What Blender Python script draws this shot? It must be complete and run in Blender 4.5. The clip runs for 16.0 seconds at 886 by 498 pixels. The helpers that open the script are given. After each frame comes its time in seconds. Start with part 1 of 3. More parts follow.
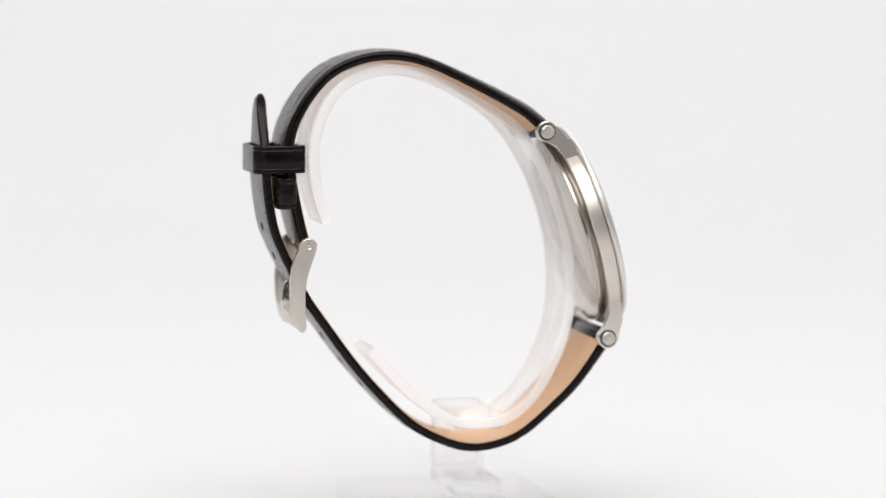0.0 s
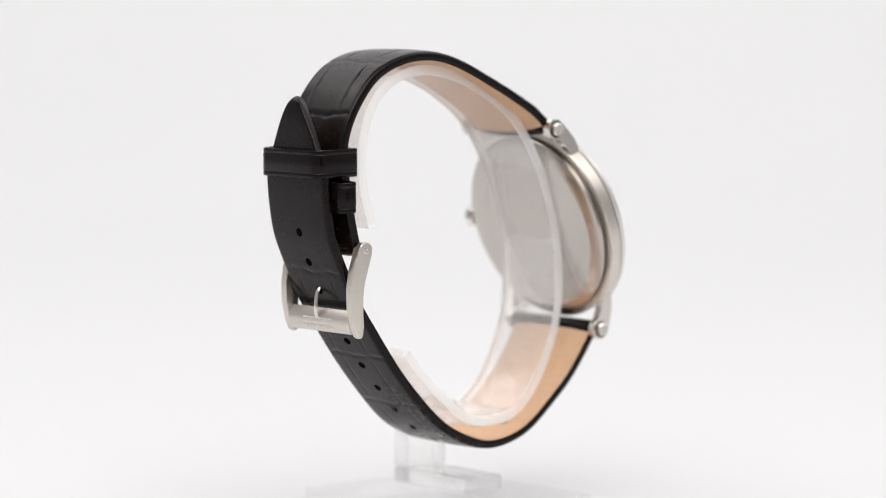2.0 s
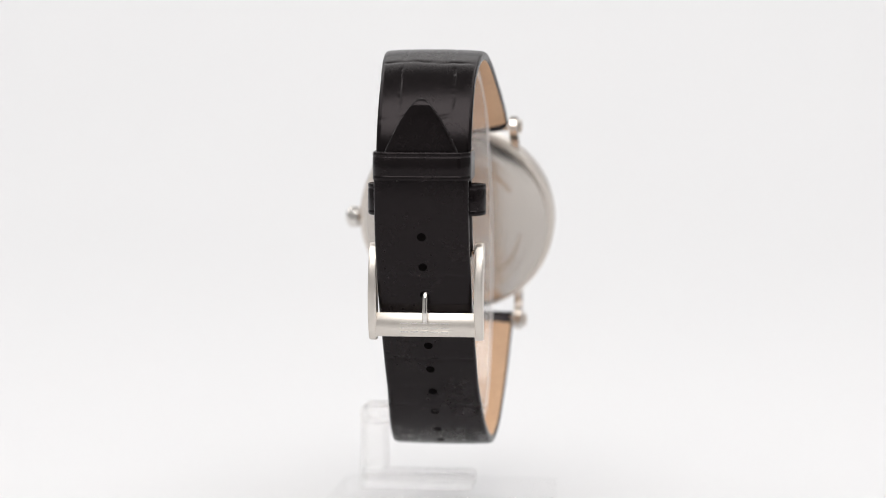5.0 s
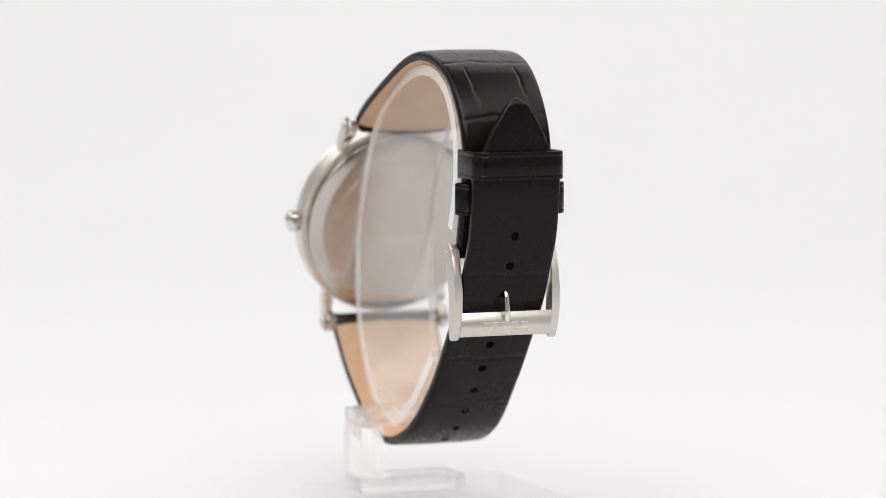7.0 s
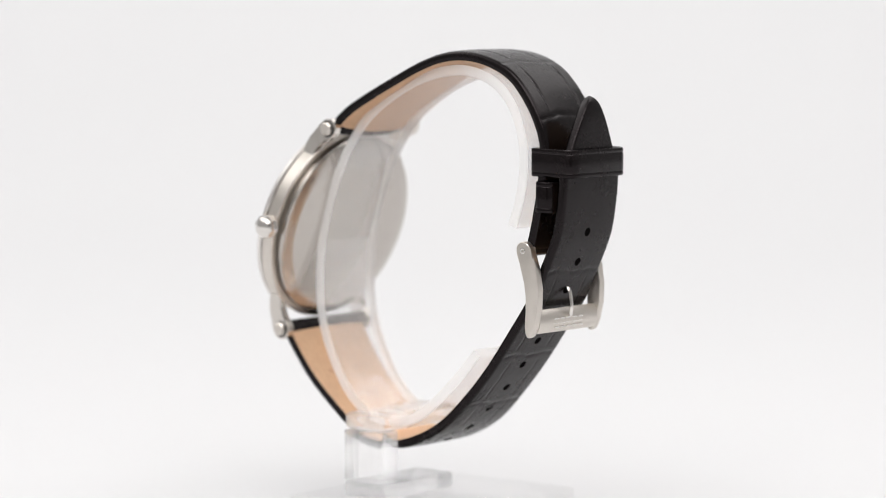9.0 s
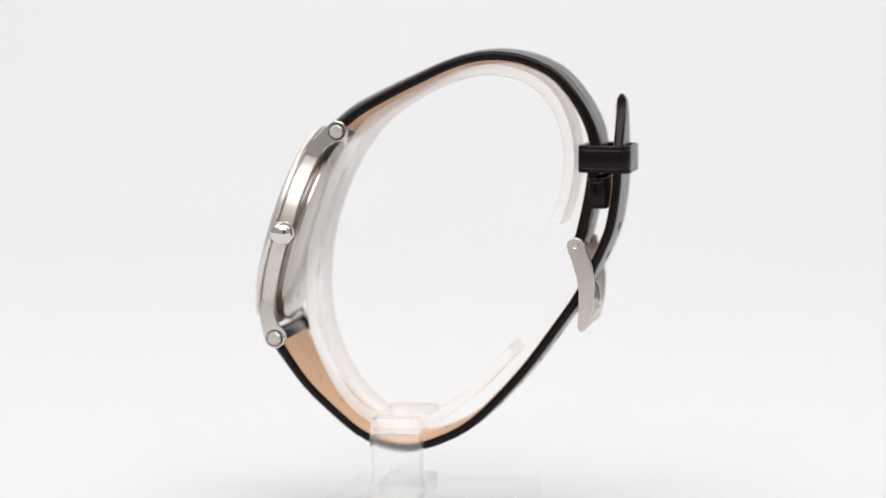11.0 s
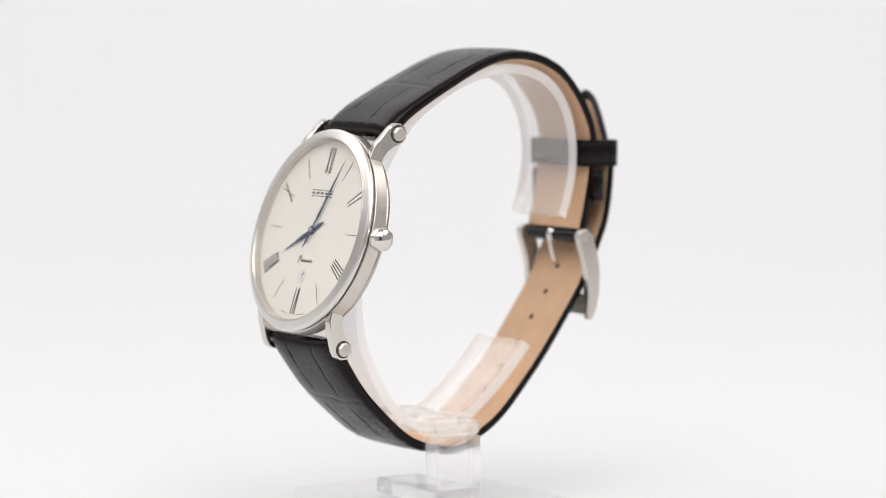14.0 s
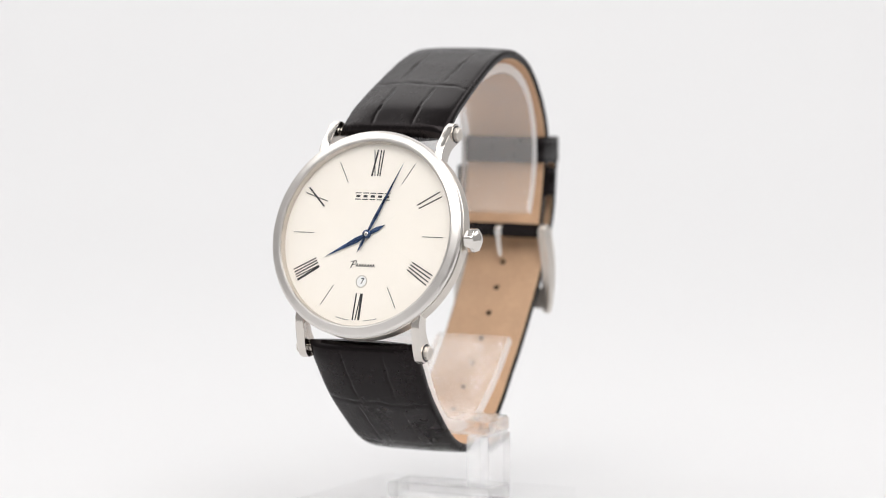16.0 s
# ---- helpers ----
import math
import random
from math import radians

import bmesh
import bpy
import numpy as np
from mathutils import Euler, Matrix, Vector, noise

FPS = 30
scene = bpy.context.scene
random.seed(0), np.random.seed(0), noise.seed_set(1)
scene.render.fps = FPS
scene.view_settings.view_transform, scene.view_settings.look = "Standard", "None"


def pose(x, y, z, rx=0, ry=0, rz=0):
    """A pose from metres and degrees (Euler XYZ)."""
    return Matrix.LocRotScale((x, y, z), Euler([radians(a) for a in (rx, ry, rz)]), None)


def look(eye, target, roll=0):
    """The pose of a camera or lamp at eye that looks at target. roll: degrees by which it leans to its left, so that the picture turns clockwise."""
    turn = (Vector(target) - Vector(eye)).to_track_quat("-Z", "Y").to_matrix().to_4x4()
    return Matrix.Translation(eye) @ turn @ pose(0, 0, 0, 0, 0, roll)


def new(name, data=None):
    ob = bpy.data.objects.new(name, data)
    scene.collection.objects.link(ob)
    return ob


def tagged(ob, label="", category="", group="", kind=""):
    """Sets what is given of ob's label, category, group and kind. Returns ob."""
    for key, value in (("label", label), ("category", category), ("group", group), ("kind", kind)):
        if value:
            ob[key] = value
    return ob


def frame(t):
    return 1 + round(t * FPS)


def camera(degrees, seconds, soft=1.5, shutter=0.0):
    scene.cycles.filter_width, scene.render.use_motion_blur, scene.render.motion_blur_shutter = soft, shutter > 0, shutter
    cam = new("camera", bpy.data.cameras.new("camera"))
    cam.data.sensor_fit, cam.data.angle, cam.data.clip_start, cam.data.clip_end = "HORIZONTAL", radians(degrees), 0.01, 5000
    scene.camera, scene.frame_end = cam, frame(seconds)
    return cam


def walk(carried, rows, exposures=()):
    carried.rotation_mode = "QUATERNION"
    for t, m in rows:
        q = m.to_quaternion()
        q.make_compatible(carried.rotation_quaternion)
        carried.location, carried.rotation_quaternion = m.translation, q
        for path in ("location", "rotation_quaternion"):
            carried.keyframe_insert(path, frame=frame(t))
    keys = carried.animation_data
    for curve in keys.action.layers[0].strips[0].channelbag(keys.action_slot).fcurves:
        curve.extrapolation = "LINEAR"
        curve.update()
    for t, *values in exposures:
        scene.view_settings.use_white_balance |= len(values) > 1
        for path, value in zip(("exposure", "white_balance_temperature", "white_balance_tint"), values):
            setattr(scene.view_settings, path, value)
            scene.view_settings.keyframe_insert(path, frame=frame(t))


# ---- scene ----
U = 0.000613          # metres in one drawing unit (the case is 40 mm across)
BASE = 166.0          # height of the turning axis' drawing origin over the table, in units
TURN0, SPEED = 11.5, 14.465   # heading of the watch at the start and its degrees a second

# ---- camera: it stands still ----
EYE = Vector((0, -1000 * U, BASE * U))
PITCH, YAW = 0.08019, 0.00087
AIM = EYE + Vector((math.sin(YAW) * math.cos(PITCH), math.cos(YAW) * math.cos(PITCH), -math.sin(PITCH)))
cam = camera(16.085, 16.0, soft=0.9)
cam.data.dof.use_dof = True
cam.data.dof.focus_distance = 0.957 * 1000 * U
cam.data.dof.aperture_fstop = 11.0
walk(cam, [(0.0, look(EYE, AIM, 0.058)), (16.0, look(EYE, AIM, 0.058))])

# ---- light: soft boxes over a white sweep ----
world = bpy.data.worlds.new("studio")
scene.world = world
world.use_nodes = True
world.node_tree.nodes["Background"].inputs["Color"].default_value = (1.0, 0.985, 0.98, 1)
world.node_tree.nodes["Background"].inputs["Strength"].default_value = 0.42
scene.view_settings.exposure = -0.05


def area_lamp(name, eye, target, sx, sy, watts, color=(1, 1, 1)):
    data = bpy.data.lights.new(name, "AREA")
    data.shape, data.size, data.size_y, data.energy, data.color = "RECTANGLE", sx, sy, watts, color
    ob = new(name, data)
    ob.matrix_world = look(eye, target)
    return ob


area_lamp("softbox_front", (0, -0.72, 0.95), (0, 0.02, 0.05), 1.1, 0.75, 10.4, (1, 0.985, 0.972))
area_lamp("softbox_left", (-0.8, 0.0, 1.0), (0, 0.03, 0.08), 1.2, 0.6, 3.8, (1, 0.985, 0.972))
area_lamp("softbox_right", (0.8, 0.0, 1.0), (0, 0.03, 0.08), 1.2, 0.6, 3.8, (1, 0.985, 0.972))
area_lamp("softbox_top", (0, 0.95, 1.2), (0, 0.85, 0), 2.6, 1.0, 11.4, (1, 0.985, 0.972))


# ---- materials ----
def material(name, color, rough=0.5, metal=0.0, **more):
    m = bpy.data.materials.new(name)
    m.use_nodes = True
    b = m.node_tree.nodes["Principled BSDF"]
    b.inputs["Base Color"].default_value = (*color, 1)
    b.inputs["Roughness"].default_value = rough
    b.inputs["Metallic"].default_value = metal
    for k, v in more.items():
        b.inputs[k.replace("_", " ")].default_value = v
    return m


def grain(m, scale, lo, hi, bump=0.0, bump_scale=None, rough=None, stretch=(1, 1, 1), dist=0.0001):
    """Colour variation from lo to hi, fine relief and uneven gloss, in object space (scale in 1/m)."""
    nt = m.node_tree
    b = nt.nodes["Principled BSDF"]
    tc = nt.nodes.new("ShaderNodeTexCoord")
    mp = nt.nodes.new("ShaderNodeMapping")
    mp.inputs["Scale"].default_value = stretch
    nt.links.new(tc.outputs["Object"], mp.inputs["Vector"])
    n1 = nt.nodes.new("ShaderNodeTexNoise")
    n1.inputs["Scale"].default_value, n1.inputs["Detail"].default_value = scale, 6
    nt.links.new(mp.outputs["Vector"], n1.inputs["Vector"])
    n2 = nt.nodes.new("ShaderNodeTexNoise")
    n2.inputs["Scale"].default_value, n2.inputs["Detail"].default_value = scale * 0.13, 3
    nt.links.new(mp.outputs["Vector"], n2.inputs["Vector"])
    mx = nt.nodes.new("ShaderNodeMath")
    mx.operation = "ADD"
    nt.links.new(n1.outputs["Fac"], mx.inputs[0])
    nt.links.new(n2.outputs["Fac"], mx.inputs[1])
    ramp = nt.nodes.new("ShaderNodeMapRange")
    ramp.inputs["From Min"].default_value, ramp.inputs["From Max"].default_value = 0.7, 1.3
    nt.links.new(mx.outputs[0], ramp.inputs["Value"])
    mix = nt.nodes.new("ShaderNodeMix")
    mix.data_type = "RGBA"
    mix.inputs["A"].default_value, mix.inputs["B"].default_value = (*lo, 1), (*hi, 1)
    nt.links.new(ramp.outputs[0], mix.inputs["Factor"])
    nt.links.new(mix.outputs["Result"], b.inputs["Base Color"])
    if rough:
        rr = nt.nodes.new("ShaderNodeMapRange")
        rr.inputs["From Min"].default_value, rr.inputs["From Max"].default_value = 0.7, 1.3
        rr.inputs["To Min"].default_value, rr.inputs["To Max"].default_value = rough
        nt.links.new(mx.outputs[0], rr.inputs["Value"])
        nt.links.new(rr.outputs[0], b.inputs["Roughness"])
    if bump:
        n3 = nt.nodes.new("ShaderNodeTexNoise")
        n3.inputs["Scale"].default_value, n3.inputs["Detail"].default_value = bump_scale or scale * 3, 4
        nt.links.new(mp.outputs["Vector"], n3.inputs["Vector"])
        bp = nt.nodes.new("ShaderNodeBump")
        bp.inputs["Strength"].default_value, bp.inputs["Distance"].default_value = bump, dist
        nt.links.new(n3.outputs["Fac"], bp.inputs["Height"])
        nt.links.new(bp.outputs["Normal"], b.inputs["Normal"])
    return m


LEATHER = grain(material("black_leather", (0.012, 0.011, 0.011), 0.5), 900, (0.0021, 0.0015, 0.0016), (0.0042, 0.003, 0.0031),
                0.035, 2200, (0.2, 0.3))
LEATHER.node_tree.nodes["Principled BSDF"].inputs["Specular IOR Level"].default_value = 0.21
LEATHER.node_tree.nodes["Principled BSDF"].inputs["Specular Tint"].default_value = (1.0, 0.88, 0.91, 1)
EDGE = grain(material("painted_edge", (0.01, 0.009, 0.009), 0.55), 1200, (0.006, 0.005, 0.005), (0.012, 0.011, 0.011), 0.2, 3000)
LINING = grain(material("tan_lining", (0.58, 0.37, 0.24), 0.62), 1500, (0.5, 0.315, 0.19), (0.59, 0.38, 0.235), 0.3, 4000, (0.5, 0.7))
STEEL = grain(material("polished_steel", (0.72, 0.7, 0.67), 0.16, 1.0), 300, (0.7, 0.67, 0.635), (0.76, 0.73, 0.695), 0.0, None, (0.1, 0.2))
SATIN = grain(material("satin_steel", (0.68, 0.66, 0.63), 0.34, 1.0), 500, (0.64, 0.595, 0.545), (0.69, 0.645, 0.595), 0.05, 5000, (0.34, 0.44))
LUGSTEEL = grain(material("polished_lug_steel", (0.66, 0.62, 0.58), 0.14, 1.0), 400, (0.64, 0.6, 0.56), (0.69, 0.65, 0.605), 0.02, 4000, (0.1, 0.17))
BEZEL = grain(material("brushed_bezel_steel", (0.74, 0.72, 0.69), 0.22, 1.0), 400, (0.72, 0.69, 0.66), (0.76, 0.73, 0.7), 0.03, 6000, (0.3, 0.4))
BACKSTEEL = grain(material("case_back_steel", (0.56, 0.545, 0.53), 0.2, 1.0), 400, (0.51, 0.475, 0.44), (0.54, 0.505, 0.47), 0.01, 4000, (0.19, 0.23))
DIAL = grain(material("cream_dial", (0.86, 0.82, 0.74), 0.45), 600, (0.89, 0.84, 0.765), (0.92, 0.87, 0.8), 0.04, 6000, (0.4, 0.5))
MARK = material("dark_print", (0.03, 0.03, 0.032), 0.35)
GREYPRINT = material("grey_print", (0.12, 0.12, 0.12), 0.5)
STAMP = grain(material("stamped_print", (0.4, 0.24, 0.15), 0.6), 2000, (0.24, 0.13, 0.08), (0.32, 0.18, 0.11))
BLUED = grain(material("blued_steel", (0.04, 0.075, 0.17), 0.3, 0.8), 800, (0.03, 0.06, 0.14), (0.05, 0.09, 0.2), 0, None, (0.22, 0.34))
# near-black without gloss: the shade down a punched hole, put into colour
HOLE_SHADE = material("hole_shade", (0.004, 0.0035, 0.0035), 0.9, 0.0, Specular_IOR_Level=0.0)
DATE = material("date_disc", (0.85, 0.85, 0.84), 0.5)


def acrylic(name, clear, haze, rough=0.02, skin=1.0):
    """Clear plastic: part straight-through, part refracting, with a little milky haze and a glossy skin."""
    m = material(name, (0.99, 0.985, 0.98), rough, 0.0, Transmission_Weight=1.0, IOR=1.49)
    t = m.node_tree
    o, b = t.nodes["Material Output"], t.nodes["Principled BSDF"]
    a, d = t.nodes.new("ShaderNodeBsdfTransparent"), t.nodes.new("ShaderNodeBsdfDiffuse")
    d.inputs["Color"].default_value = (0.98, 0.965, 0.955, 1)
    m1, m2 = t.nodes.new("ShaderNodeMixShader"), t.nodes.new("ShaderNodeMixShader")
    m1.inputs[0].default_value, m2.inputs[0].default_value = clear, haze
    t.links.new(b.outputs[0], m1.inputs[1])
    t.links.new(a.outputs[0], m1.inputs[2])
    t.links.new(m1.outputs[0], m2.inputs[1])
    t.links.new(d.outputs[0], m2.inputs[2])
    m3, g, f = t.nodes.new("ShaderNodeMixShader"), t.nodes.new("ShaderNodeBsdfGlossy"), t.nodes.new("ShaderNodeLayerWeight")
    f.inputs["Blend"].default_value = 0.5
    p, k = t.nodes.new("ShaderNodeMath"), t.nodes.new("ShaderNodeMath")
    p.operation, k.operation = "POWER", "MULTIPLY_ADD"
    p.inputs[1].default_value, k.inputs[1].default_value, k.inputs[2].default_value = 5.0, 0.3 * skin, 0.045 * skin
    g.inputs["Roughness"].default_value = rough + 0.18
    t.links.new(f.outputs["Facing"], p.inputs[0])
    t.links.new(p.outputs[0], k.inputs[0])
    t.links.new(k.outputs[0], m3.inputs[0])
    t.links.new(m2.outputs[0], m3.inputs[1])
    t.links.new(g.outputs[0], m3.inputs[2])
    t.links.new(m3.outputs[0], o.inputs[0])
    return m


ACRYLIC = acrylic("clear_acrylic", 0.88, 0.13)
POSTACRYLIC = acrylic("clear_acrylic_post", 0.45, 0.05, skin=0.6)
BASEACRYLIC = acrylic("clear_acrylic_base", 0.93, 0.0, skin=0.3)
FROST = acrylic("sawn_acrylic_edge", 0.6, 0.42, 0.3, 0.0)
SWEEP = grain(material("white_sweep", (0.668, 0.668, 0.677), 0.7), 40, (0.662, 0.662, 0.672), (0.674, 0.674, 0.683), 0.05, 900, (0.6, 0.8))
FLOOR = grain(material("studio_floor", (0.3, 0.29, 0.28), 0.7), 12, (0.27, 0.26, 0.25), (0.33, 0.32, 0.31), 0.1, 200)
DARKPANEL = grain(material("dark_reflection_panel", (0.03, 0.03, 0.032), 0.8), 8, (0.026, 0.026, 0.028), (0.036, 0.035, 0.036), 0.1, 120)
CRYSTAL = bpy.data.materials.new("watch_crystal")
CRYSTAL.use_nodes = True
nt = CRYSTAL.node_tree
nt.nodes.clear()
out = nt.nodes.new("ShaderNodeOutputMaterial")
mixs, fre = nt.nodes.new("ShaderNodeMixShader"), nt.nodes.new("ShaderNodeLayerWeight")
fre.inputs["Blend"].default_value = 0.5
powr, gain = nt.nodes.new("ShaderNodeMath"), nt.nodes.new("ShaderNodeMath")
powr.operation, gain.operation = "POWER", "MULTIPLY_ADD"
powr.inputs[1].default_value, gain.inputs[1].default_value, gain.inputs[2].default_value = 3.0, 1.1, 0.01
tr, gl = nt.nodes.new("ShaderNodeBsdfTransparent"), nt.nodes.new("ShaderNodeBsdfGlossy")
gl.inputs["Roughness"].default_value = 0.02
nt.links.new(fre.outputs["Facing"], powr.inputs[0])
nt.links.new(powr.outputs[0], gain.inputs[0])
nt.links.new(gain.outputs[0], mixs.inputs[0])
nt.links.new(tr.outputs[0], mixs.inputs[1])
nt.links.new(gl.outputs[0], mixs.inputs[2])
nt.links.new(mixs.outputs[0], out.inputs[0])


# ---- building blocks ----
def L(f, s, z):
    """Place in a turning thing: f towards the dial side, s towards the crown side, z up; in units."""
    return Vector((f * U, s * U, (z + BASE) * U))


def link_mesh(name, me, mat, parent, label="", smooth=35):
    me.materials.append(mat)
    if smooth:
        me.polygons.foreach_set("use_smooth", [True] * len(me.polygons))
        me.set_sharp_from_angle(angle=radians(smooth))
    ob = new(name, me)
    ob.parent = parent
    if label:
        tagged(ob, label)
    return ob


def part(name, bm, mat, parent, label="", smooth=35):
    bmesh.ops.recalc_face_normals(bm, faces=bm.faces)
    me = bpy.data.meshes.new(name)
    bm.to_mesh(me)
    bm.free()
    return link_mesh(name, me, mat, parent, label, smooth)


TILT = radians(17.0)
CT, ST = math.cos(TILT), math.sin(TILT)
DIALM = Matrix(((0, -ST, CT, 48.3 * U), (1, 0, 0, -0.85 * U), (0, CT, ST, (BASE - 72.3) * U), (0, 0, 0, 1)))   # x crown side, y to 12 o'clock, z out of the dial
SIDEM = Matrix(((1, 0, 0, 0), (0, 0, -1, 0), (0, 1, 0, BASE * U), (0, 0, 0, 1)))   # x forward, y up, z away from the crown side


def lathe(profile, seg=128, m=DIALM):
    """A turned body: profile of (radius, height) in units, about the z axis of m."""
    bm = bmesh.new()
    rings = []
    for r, z in profile:
        if r < 1e-6:
            rings.append([bm.verts.new((0, 0, z * U))])
        else:
            rings.append([bm.verts.new((r * U * math.cos(a), r * U * math.sin(a), z * U)) for a in (i * math.tau / seg for i in range(seg))])
    for a, b in zip(rings, rings[1:]):
        for i in range(seg):
            j = (i + 1) % seg
            vs = [a[i % len(a)], a[j % len(a)], b[j % len(b)], b[i % len(b)]]
            vs = list(dict.fromkeys(vs))
            if len(vs) > 2:
                bm.faces.new(vs)
    bm.transform(m)
    return bm


def prism(poly, z0, z1, m, bevel=0.0, seg=2):
    """A plate cut to an outline poly (units) between heights z0 and z1 of m, with rounded edges."""
    bm = bmesh.new()
    lo = [bm.verts.new((x * U, y * U, z0 * U)) for x, y in poly]
    hi = [bm.verts.new((x * U, y * U, z1 * U)) for x, y in poly]
    n = len(poly)
    caps = [bm.faces.new(lo[::-1]), bm.faces.new(hi)]
    for i in range(n):
        bm.faces.new((lo[i], lo[(i + 1) % n], hi[(i + 1) % n], hi[i]))
    if bevel:
        edges = [e for f in caps for e in f.edges]
        bmesh.ops.bevel(bm, geom=edges, offset=bevel * U, segments=seg, profile=0.5, affect="EDGES", clamp_overlap=True)
    bm.transform(m)
    return bm


def block(f0, f1, s0, s1, z0, z1, bevel=0.3, seg=2):
    bm = bmesh.new()
    bmesh.ops.create_cube(bm, size=1)
    for v in bm.verts:
        v.co = L(f0 + (v.co.x + 0.5) * (f1 - f0), s0 + (v.co.y + 0.5) * (s1 - s0), z0 + (v.co.z + 0.5) * (z1 - z0))
    bmesh.ops.bevel(bm, geom=list(bm.edges), offset=bevel * U, segments=seg, profile=0.5, affect="EDGES")
    return bm


def rod(a, b, r, seg=24):
    """A rounded rod between two places of a thing."""
    a, b = L(*a), L(*b)
    ax = (b - a)
    m = Matrix.Translation(a) @ ax.to_track_quat("Z", "Y").to_matrix().to_4x4()
    h = ax.length / U
    return lathe([(0, 0), (r * 0.8, 0), (r, r * 0.2), (r, h - r * 0.2), (r * 0.8, h), (0, h)], seg, m)


def arc(cx, cy, r, a0, a1, n=10):
    return [(cx + r * math.cos(radians(a0 + (a1 - a0) * i / n)), cy + r * math.sin(radians(a0 + (a1 - a0) * i / n))) for i in range(n + 1)]


def spline(pts, step):
    """An even run of points along a smooth curve through pts, with tangents."""
    p = [np.array(q, float) for q in pts]
    p = [2 * p[0] - p[1]] + p + [2 * p[-1] - p[-2]]
    fine = []
    for i in range(1, len(p) - 2):
        for k in range(40):
            t = k / 40
            a, b, c, d = p[i - 1:i + 3]
            fine.append(0.5 * (2 * b + (c - a) * t + (2 * a - 5 * b + 4 * c - d) * t * t + (3 * b - a - 3 * c + d) * t ** 3))
    fine.append(p[-2])
    fine = np.array(fine)
    ker = np.ones(25) / 25
    ext = np.vstack([2 * fine[0] - fine[12:0:-1], fine, 2 * fine[-1] - fine[-2:-14:-1]])
    fine = np.stack([np.convolve(ext[:, k], ker, "valid") for k in (0, 1)], 1)
    d = np.r_[0, np.cumsum(np.hypot(*np.diff(fine, axis=0).T))]
    n = int(d[-1] / step) + 1
    s = np.linspace(0, d[-1], n)
    q = np.stack([np.interp(s, d, fine[:, 0]), np.interp(s, d, fine[:, 1])], 1)
    tg = np.gradient(q, axis=0)
    tg /= np.hypot(tg[:, 0], tg[:, 1])[:, None]
    return s, q, tg


def grid_mesh(name, P, closed_v=True, caps=True):
    """A tube or sheet from an array of places (n, m, 3)."""
    n, m = P.shape[:2]
    faces = []
    for i in range(n - 1):
        for j in range(m if closed_v else m - 1):
            k = (j + 1) % m
            faces.append((i * m + j, i * m + k, (i + 1) * m + k, (i + 1) * m + j))
    if caps and closed_v:
        faces += [tuple(range(m))[::-1], tuple((n - 1) * m + j for j in range(m))]
    me = bpy.data.meshes.new(name)
    me.from_pydata([tuple(v) for v in P.reshape(-1, 3)], [], faces)
    bm = bmesh.new()
    bm.from_mesh(me)
    bmesh.ops.recalc_face_normals(bm, faces=bm.faces)
    bm.to_mesh(me)
    bm.free()
    return me


def creases(s, y, seed, seams, lines=0.36):
    """Depth of the embossed hide pattern at arc length s and width y (units, arrays): seams across, broken lines along, fine wrinkles."""
    rnd = np.random.RandomState(seed)
    depth = np.zeros_like(s)
    wob = 0.35 * np.sin(y * 0.4 + seed) + 0.15 * np.sin(y * 1.1 + 2 * seed)
    for c, nxt in zip([seams[0] - 24] + seams, seams + [seams[-1] + 60]):
        tilt, ph = rnd.uniform(-0.05, 0.05), rnd.uniform(0, 6)
        d = s - (c + wob + tilt * y)
        fade = 0.7 + 0.3 * np.sin(y * 0.6 + ph)
        depth += 0.19 * fade * np.exp(-(d / 0.6) ** 2) - 0.04 * fade * np.exp(-((np.abs(d) - 1.7) / 1.0) ** 2)
        gap = nxt - c
        inside = 1 / (1 + np.exp(-(s - c - 3.0) * 1.5)) / (1 + np.exp((s - nxt + 3.0) * 1.5))
        for side in (-1, 1) if nxt - c < 50 else ():
            l0, sl = side * rnd.uniform(6.6, 8.4), rnd.uniform(-0.05, 0.05)
            e = y - (l0 + sl * (s - c - gap / 2) + 0.12 * np.sin(s * 0.9 + rnd.uniform(0, 6)))
            dash = 0.75 + 0.15 * np.sin(s * rnd.uniform(0.4, 0.7) + rnd.uniform(0, 6)) + 0.1 * np.sin(s * rnd.uniform(2, 3))
            depth += lines * inside * dash * np.exp(-(e / 0.34) ** 2)
        for q in range(7):
            y0, run = rnd.uniform(-12, 12), rnd.uniform(1.5, 3.5)
            e, f_ = y - y0 - rnd.uniform(-0.2, 0.2) * (s - c), (s - c - rnd.choice([3.0, gap - 3.0])) / run
            depth += 0.006 * np.exp(-(e / 0.6) ** 2) * np.exp(-f_ ** 4)
    return depth


